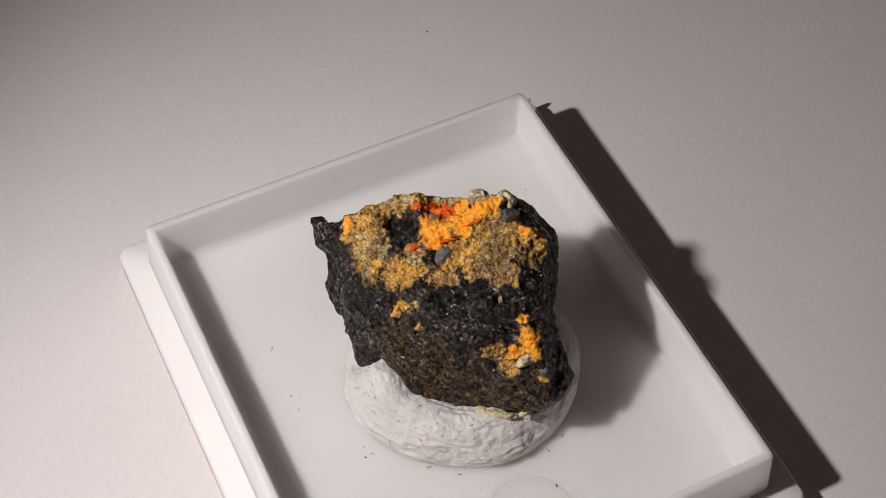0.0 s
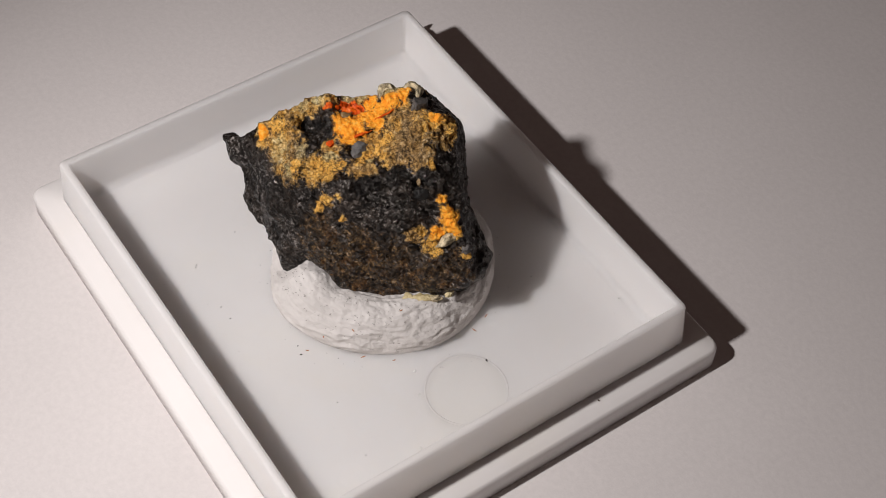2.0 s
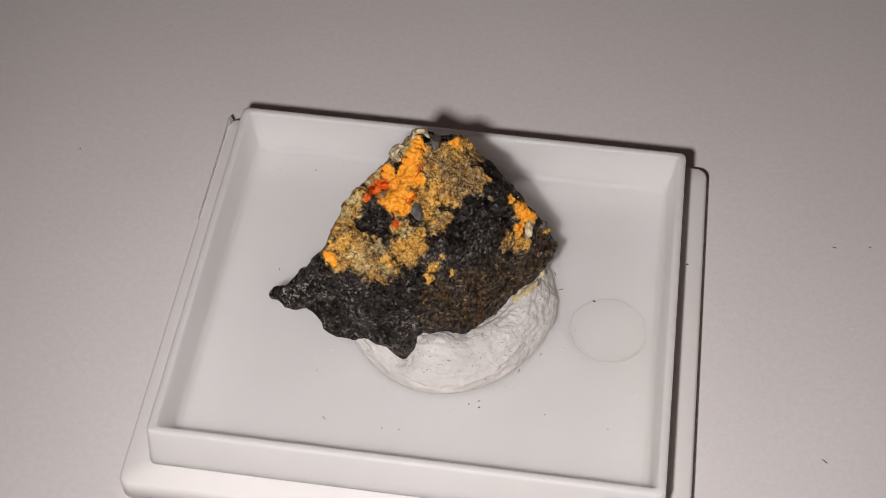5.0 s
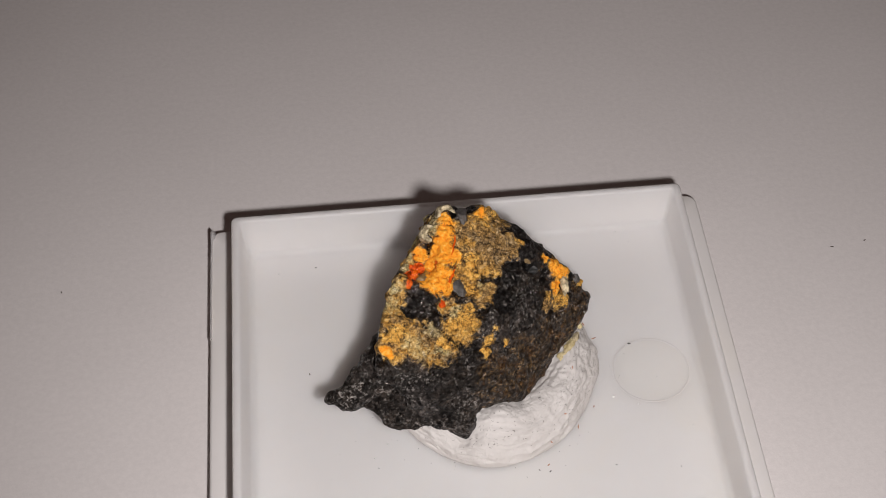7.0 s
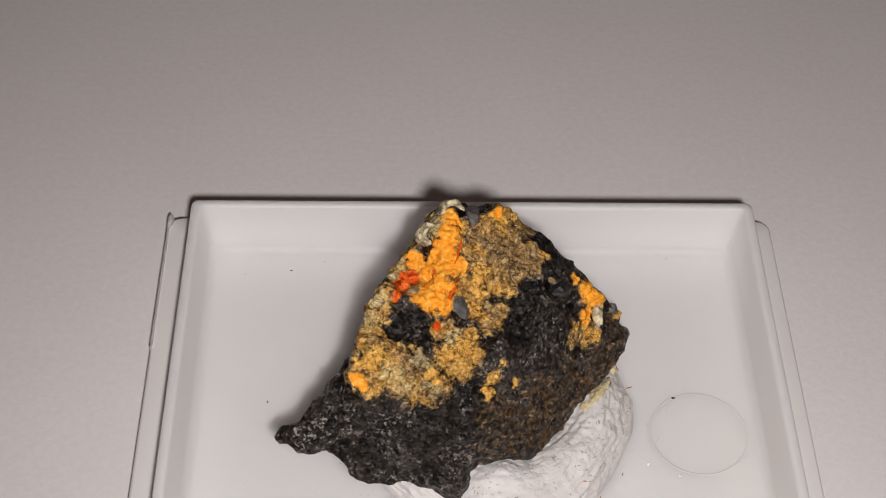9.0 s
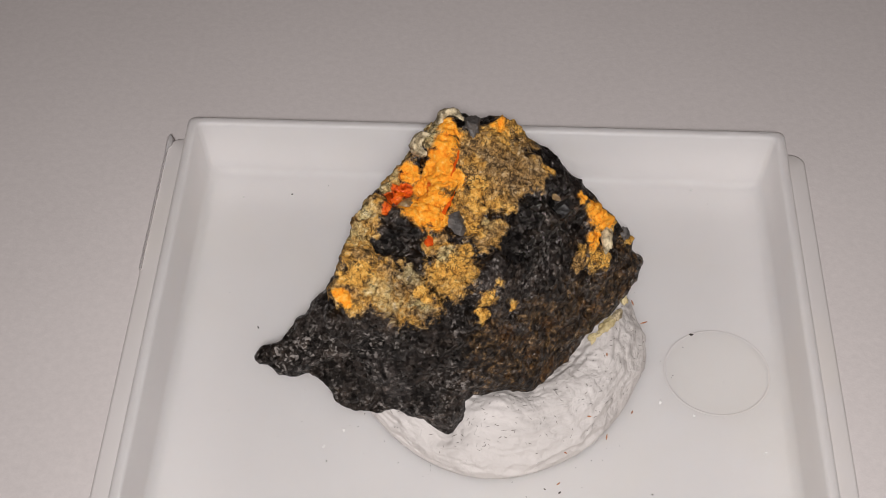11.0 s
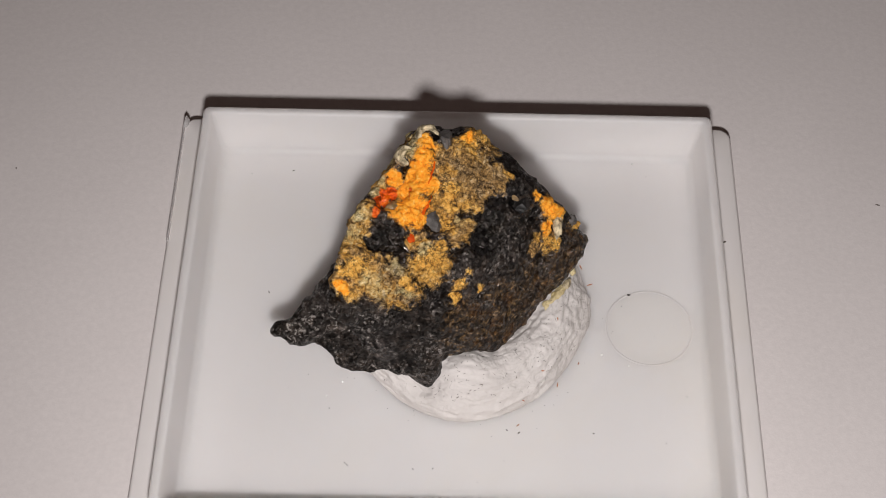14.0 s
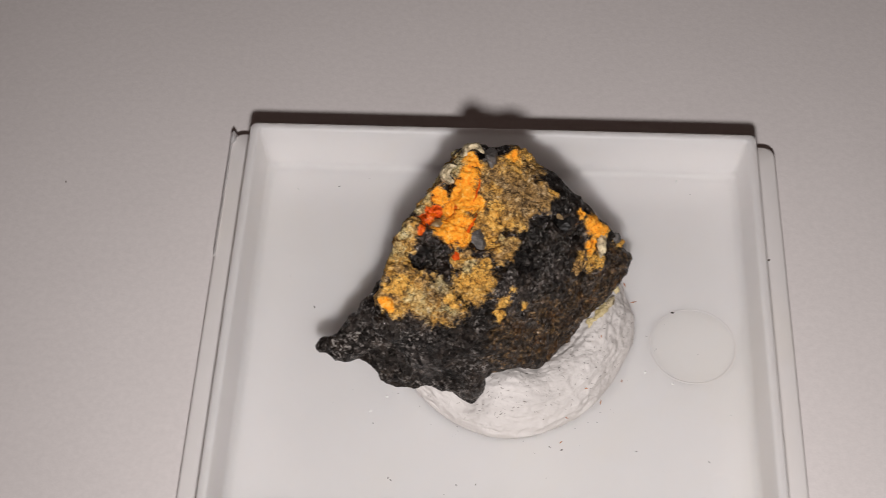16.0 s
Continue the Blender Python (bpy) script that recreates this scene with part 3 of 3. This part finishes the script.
def build_rock():
    rock = base_at("mineral_specimen", -0.18, 0.065, -0.21)
    tagged(rock, "dark ore rock crusted with orange and ochre, in white putty", "rock")
    step, low = 0.076, np.array([-10.2, -6.6, FLOOR + 0.3])
    shape = (238, 212, 162)
    grid = np.stack(np.meshgrid(*[low[k] + step * np.arange(shape[k]) for k in range(3)], indexing="ij"), -1).reshape(-1, 3)
    field = np.concatenate([distance(some) for some in np.array_split(grid, 16)]).reshape(shape)
    points, quads = skin(field, low, step, shape)
    eps = 0.05
    normal = np.stack([distance(points + eps * e) - distance(points - eps * e) for e in np.eye(3)], 1)
    normal /= np.linalg.norm(normal, axis=1)[:, None] + 1e-9
    warp = points + np.stack([0.20 * lattice_noise(points, 0.8, 20 + k) + 0.15 * lattice_noise(points, 0.3, 24 + k) for k in range(3)], 1)
    masks = {name: closeness(warp, spots) for name, spots in (("orange", ORANGE), ("gold", GOLD), ("ochre", OCHRE), ("olive", OLIVE), ("rust", RUST), ("black", PIT_SHADES), ("umber", UMBER), ("red", REDS))}
    crags = np.abs(lattice_noise(points, 1.7, 31)) + 0.55 * np.abs(lattice_noise(points, 0.8, 32)) + 0.3 * np.abs(lattice_noise(points, 0.4, 35))
    push = 0.12 * lattice_noise(points, 2.6, 30) - 0.34 * (crags - 0.55)
    crust = np.clip((np.maximum(np.maximum(masks["ochre"], masks["gold"]), masks["orange"]) - 0.42) * 6, 0, 1)
    # the crusts are rougher than the broken dark faces
    push += (0.5 + 0.5 * crust) * (0.08 * lattice_noise(points, 0.3, 33) + 0.045 * lattice_noise(points, 0.18, 34) + 0.05 * lattice_noise(points, 0.12, 38))
    grains = 0.11 * lattice_noise(points, 0.24, 36) + 0.09 * lattice_noise(points, 0.13, 37)
    push += crust * (0.03 + 0.85 * grains) + 0.05 * np.clip((masks["orange"] - 0.45) * 5, 0, 1)
    points = points + normal * push[:, None]
    mesh = bpy.data.meshes.new("rock_body")
    mesh.from_pydata((points * MM).tolist(), [], quads.tolist())
    for name, values in masks.items():
        mesh.attributes.new(name, "FLOAT", "POINT").data.foreach_set("value", values.astype(np.float32))
    mesh.polygons.foreach_set("use_smooth", np.ones(len(quads), bool))
    mesh.materials.append(ORE)
    mesh.update()
    body = new("rock_body", mesh)
    body.parent = rock
    return rock


ROCK = build_rock()


def crystal(name, place, size, turn, material, seed, label="", taper=0.8):
    """A small broken crystal with uneven flat faces, sunk into the specimen."""
    rng = random.Random(seed)
    bm = bmesh.new()
    for side in (-0.5, 0.5):
        k = 0.5 * (taper if side > 0 else 1)
        start = rng.uniform(0, 1)
        for i in range(6):
            a = start + (i + rng.uniform(-0.3, 0.3)) * math.pi / 3
            r = k * rng.uniform(0.75, 1.3)
            bm.verts.new((r * math.cos(a), r * math.sin(a), side * rng.uniform(0.6, 1.1)))
    hull = bmesh.ops.convex_hull(bm, input=list(bm.verts))
    bmesh.ops.delete(bm, geom=list({g for g in hull["geom_interior"] + hull["geom_unused"] if isinstance(g, bmesh.types.BMVert)}), context="VERTS")
    bmesh.ops.bevel(bm, geom=list(bm.edges), offset=0.03, segments=1, affect="EDGES")
    bmesh.ops.subdivide_edges(bm, edges=list(bm.edges), cuts=3, use_grid_fill=True)
    bmesh.ops.triangulate(bm, faces=list(bm.faces))
    m = Matrix.LocRotScale(Vector(place), Euler([radians(a) for a in turn]), Vector(size))
    co = np.array([v.co for v in bm.verts])
    grow = 1 + 0.10 * lattice_noise(co + seed * 2.3, 0.22, seed) + 0.05 * lattice_noise(co + seed * 1.9, 0.09, seed + 60)
    for v, k in zip(bm.verts, grow):
        v.co = m @ (v.co * float(k))
    return part(name, bm, material, ROCK, label, smooth=False)


def lump(name, place, size, turn, material, seed, label="", rough=0.16, parent=None):
    """A small rounded, uneven grain."""
    bm = bmesh.new()
    bmesh.ops.create_icosphere(bm, subdivisions=4, radius=0.5)
    co = np.array([v.co for v in bm.verts])
    grow = 1 + rough * 2 * lattice_noise(co + seed * 3.7, 0.33, seed) + rough * lattice_noise(co + seed * 1.3, 0.14, seed + 50)
    m = Matrix.LocRotScale(Vector(place), Euler([radians(a) for a in turn]), Vector(size))
    for v, k in zip(bm.verts, grow):
        v.co = m @ (v.co * float(k))
    return part(name, bm, material, parent or ROCK, label)


crystal("red_crystal", (-2.02, -0.74, 11.50), (0.52, 0.46, 0.5), (14, 25, -37), RED, 4, "vivid orange-red crystal block", 0.85)
crystal("red_crystal", (-3.45, 1.50, 11.75), (0.85, 0.42, 0.4), (-20, 10, 28), RED, 1, "", 0.75)
crystal("red_crystal", (-3.80, 0.62, 12.20), (0.75, 0.34, 0.36), (-14, 25, 80), RED, 2, "", 0.75)
crystal("grey_crystal", (-1.12, 0.22, 11.24), (1.15, 1.7, 0.45), (19, 22, -25), GREY, 17, "dull grey crystal block", 0.8)
crystal("grey_crystal", (-0.32, 4.30, 13.36), (0.85, 1.2, 0.8), (-22, 5, 5), GREY, 5)
# black blocks added inside the hollows, in place of the deep shade there
crystal("hollow_shade", (-3.75, -0.95, 10.95), (2.0, 1.4, 0.6), (8, 14, 20), BLACK, 6, "black block added to darken a hollow")
crystal("hollow_shade", (-3.35, -0.80, 11.22), (0.6, 0.5, 0.5), (40, 14, 50), BLACK, 9)
crystal("hollow_shade", (3.80, 1.75, 11.15), (0.8, 0.7, 0.6), (10, 40, 20), BLACK, 10)
crystal("tan_flake", (3.35, 1.80, 11.70), (0.5, 0.22, 0.12), (5, 20, -30), BROWN, 13, "pale tan mineral flake")
lump("brown_grain", (-2.95, 0.85, 11.85), (0.85, 0.8, 0.7), (0, 0, 40), BROWN, 21, "brown translucent grain")
lump("pale_crystal", (5.75, 2.35, 8.75), (0.6, 1.5, 0.55), (15, 20, 10), PALE, 11, "pale cloudy crystal")
lump("pale_crystal", (6.55, 3.0, 8.15), (0.55, 0.6, 0.6), (0, 30, 10), GREY, 12)
lump("ochre_flake", (5.50, -0.10, 4.62), (0.38, 0.91, 0.38), (0, 20, -40), SPLINTER_PALE, 31, "pale yellow mineral flake", 0.3)
lump("ochre_flake", (6.05, 0.50, 4.66), (0.45, 1.0, 0.42), (0, 20, -35), SPLINTER_PALE, 32, "", 0.3)
lump("ochre_flake", (6.50, 1.05, 4.78), (0.38, 0.6, 0.42), (0, 20, -20), PALE, 33, "pale greenish grain", 0.3)
lump("ochre_flake", (6.85, 1.75, 5.05), (0.28, 0.63, 0.3), (0, 20, 5), SPLINTER_PALE, 34, "", 0.3)


def nodule(place, size, turn, seed):
    """A small round cloudy nodule with a raised rim and a sunken middle."""
    bm = bmesh.new()
    profile = [(1.0, -0.6), (1.08, -0.1), (1.02, 0.25), (0.86, 0.46), (0.68, 0.42), (0.5, 0.22), (0.3, 0.12), (0.12, 0.22), (0.02, 0.24)]
    rows = [[bm.verts.new((r * math.cos(k * math.pi / 16), r * math.sin(k * math.pi / 16), z)) for k in range(32)] for r, z in profile]
    loft(bm, rows)
    bm.faces.new(rows[-1])
    bm.faces.new(list(reversed(rows[0])))
    bmesh.ops.subdivide_edges(bm, edges=list(bm.edges), cuts=1, use_grid_fill=True)
    co = np.array([v.co for v in bm.verts])
    grow = 1 + 0.16 * lattice_noise(co + seed * 2.1, 0.4, seed) + 0.08 * lattice_noise(co + seed, 0.17, seed + 3)
    m = Matrix.LocRotScale(Vector(place), Euler([radians(a) for a in turn]), Vector((size, size, size)))
    for v, k in zip(bm.verts, grow):
        v.co = m @ (v.co * float(k))
    return part("pale_nodule", bm, PALE, ROCK, "round cloudy grey-white nodule with a sunken middle")


nodule((-2.40, 3.32, 13.16), 0.54, (38, 14, 0), 7)
nodule((-1.28, 4.36, 13.60), 0.56, (38, 18, 0), 8)


# ---- crumbs and dust ----
def vein(course, width, seed):
    """A thin red seam, uneven in width, that runs along the broken edge of the orange crust."""
    rng = random.Random(seed)
    bm = bmesh.new()
    fine = [Vector(a).lerp(Vector(b), k / 4) + Vector([rng.uniform(-0.05, 0.05) for _ in range(3)]) for a, b in zip(course, course[1:]) for k in range(4)] + [Vector(course[-1])]
    rows = []
    for i, place in enumerate(fine):
        along = (fine[min(i + 1, len(fine) - 1)] - fine[max(i - 1, 0)]).normalized()
        side = along.cross(Vector((0.5, -0.4, 0.77))).normalized()
        up = side.cross(along)
        thick = width * rng.uniform(0.6, 1.3) * (0.3 if i in (0, len(fine) - 1) else 1)
        rows.append([bm.verts.new(place + thick * (math.cos(k * math.pi / 3) * side + 0.8 * math.sin(k * math.pi / 3) * up)) for k in range(6)])
    loft(bm, rows)
    bm.faces.new(list(reversed(rows[0])))
    bm.faces.new(rows[-1])
    return part("red_vein", bm, RED, ROCK, "thin orange-red mineral seam", False)


vein([(-1.49, 0.22, 11.76), (-1.22, 0.85, 12.13), (-0.99, 1.43, 12.32)], 0.085, 3)
vein([(-1.14, 1.78, 12.91), (-0.99, 2.29, 13.12), (-0.86, 2.83, 13.40)], 0.07, 4)


def height_at(x, y):
    """The top of the putty, or of the tray's floor, under a point."""
    hit, place, _, _ = PUTTY_LUMP.ray_cast((x * MM, y * MM, 0.02), (0, 0, -1))
    return place.z / MM if hit else FLOOR


bpy.context.view_layer.update()


def sliver(bm, x, y, z, length, width, turn, tilt, rng):
    """A thin broken splinter."""
    m = Matrix.LocRotScale(Vector((x, y, z)), Euler((rng.uniform(-0.3, 0.3), tilt, turn)), Vector((length, width, width * 0.7)))
    ends = [[bm.verts.new(m @ Vector((u + rng.uniform(-0.1, 0.1), v * k, w * k))) for v, w in ((-0.5, -0.5), (0.5, -0.5), (0.4, 0.5), (-0.4, 0.5))] for u, k in ((-0.5, 0.5), (0.0, 1.0), (0.5, 0.4))]
    loft(bm, ends)
    bm.faces.new(list(reversed(ends[0])))
    bm.faces.new(ends[2])


rng = random.Random(11)
for x, y, length in ((5.9, -3.75, 0.5), (5.0, -3.85, 0.3), (5.8, -1.0, 0.42), (7.1, -2.35, 0.35), (7.9, 2.9, 0.55), (7.4, 4.1, 0.45), (3.7, -6.3, 0.3), (3.95, -5.3, 0.3)):
    bm = bmesh.new()
    sliver(bm, x, y, height_at(x, y) + 0.04, length * 0.6, 0.07, rng.uniform(0, 3.1), rng.uniform(-0.3, 0.3), rng)
    tagged(part("splinter", bm, SPLINTER, smooth=False), "tiny orange-brown mineral splinter fallen beside the putty", "splinter", group="orange splinters round the putty")
for x, y, size in ((-9.81, 10.69, 0.16), (-10.54, 1.93, 0.2), (10.1, 2.26, 0.26), (-5.57, -8.77, 0.15), (-1.42, 12.0, 0.14), (-5.43, -8.9, 0.15), (3.75, -6.75, 0.2), (3.1, -6.6, 0.15), (6.46, 8.2, 0.12), (11.7, -7.2, 0.13), (-6.6, -5.5, 0.13), (-1.9, -9.06, 0.14), (-0.85, -9.0, 0.14), (7.8, -6.7, 0.14)):
    bm = bmesh.new()
    sliver(bm, x, y, FLOOR + 0.03, size * 0.75, size * 0.38, rng.uniform(0, 3.1), 0, rng)
    tagged(part("speck", bm, DUST, smooth=False), "tiny dark grain lying on the white tray floor", "speck", group="dark grains on the tray")
for x, y, length in ((25.1, -6.5, 0.45), (25.9, 10.35, 0.3), (28.3, 10.7, 0.25), (-27.3, 11.8, 0.2)):
    bm = bmesh.new()
    sliver(bm, x, y, 0.04, length * 0.8, 0.07, rng.uniform(0, 3.1), 0, rng)
    tagged(part("speck", bm, DUST, smooth=False), "tiny dark grain lying on the off-white tabletop", "speck", group="dark grains on the table")
for x, y, size in ((8.42, -1.74, 0.17), (9.92, -2.42, 0.12), (10.74, 11.74, 0.13), (-5.96, -3.81, 0.14), (13.0, -4.3, 0.11), (-6.8, -4.74, 0.13), (-12.3, 10.4, 0.1)):
    tagged(lump("speck", (x, y, FLOOR + size * 0.3), (size, size * 0.7, size * 0.6), (0, 0, rng.uniform(0, 180)), GLINT, 71, "", 0.3), "tiny glittering white grain lying on the tray floor", "speck", group="white grains on the tray").parent = None
bm = bmesh.new()
sliver(bm, 15.95, 6.2, LEDGE + 0.06, 0.18, 0.1, 0.4, 0, rng)
tagged(part("speck", bm, DUST, smooth=False), "tiny dark grain lying on the tray's flange", "speck")

# short dark hairs and grit pressed into the putty; slivers also stand for shaded creases
bm = bmesh.new()
for _ in range(270):
    a, r = min(rng.uniform(-2.6, 1.9), rng.uniform(-2.3, 3.5)), rng.uniform(4.4, 6.9)
    x, y = 0.9 + r * math.cos(a), 0.95 + r * math.sin(a)
    z = height_at(x, y)
    if z > FLOOR + 0.05:
        sliver(bm, x, y, z + 0.005, rng.uniform(0.08, 0.26), rng.uniform(0.014, 0.030), rng.uniform(0, 3.1), rng.uniform(-0.6, 0.6), rng)
tagged(part("grit_and_crease_shade", bm, DUST, PUTTY_LUMP, "short dark hairs and grit pressed in, and slivers for shaded creases", False), kind="stuff")

# fine dust round the putty's foot and over the tray
bm = bmesh.new()
for _ in range(40):
    a = rng.uniform(-2.9, 2.2)
    r = 7.1 + abs(rng.gauss(0, 1.1))
    x, y = 1.0 + r * math.cos(a), 1.0 + r * math.sin(a)
    if abs(x) < 13.6 and abs(y) < 11.5:
        size = rng.uniform(0.014, 0.036)
        sliver(bm, x, y, FLOOR + 0.02, size * rng.uniform(1, 2.5), size, rng.uniform(0, 3.1), 0, rng)
for _ in range(32):
    x, y, size = rng.uniform(-13.5, 13.5), rng.uniform(-11.5, 11.5), rng.uniform(0.01, 0.025)
    sliver(bm, x, y, FLOOR + 0.02, size * rng.uniform(1, 3), size, rng.uniform(0, 3.1), 0, rng)
tagged(part("dust", bm, DUST, smooth=False), "scattered fine dark mineral dust on the white tray floor", "dust", kind="stuff")
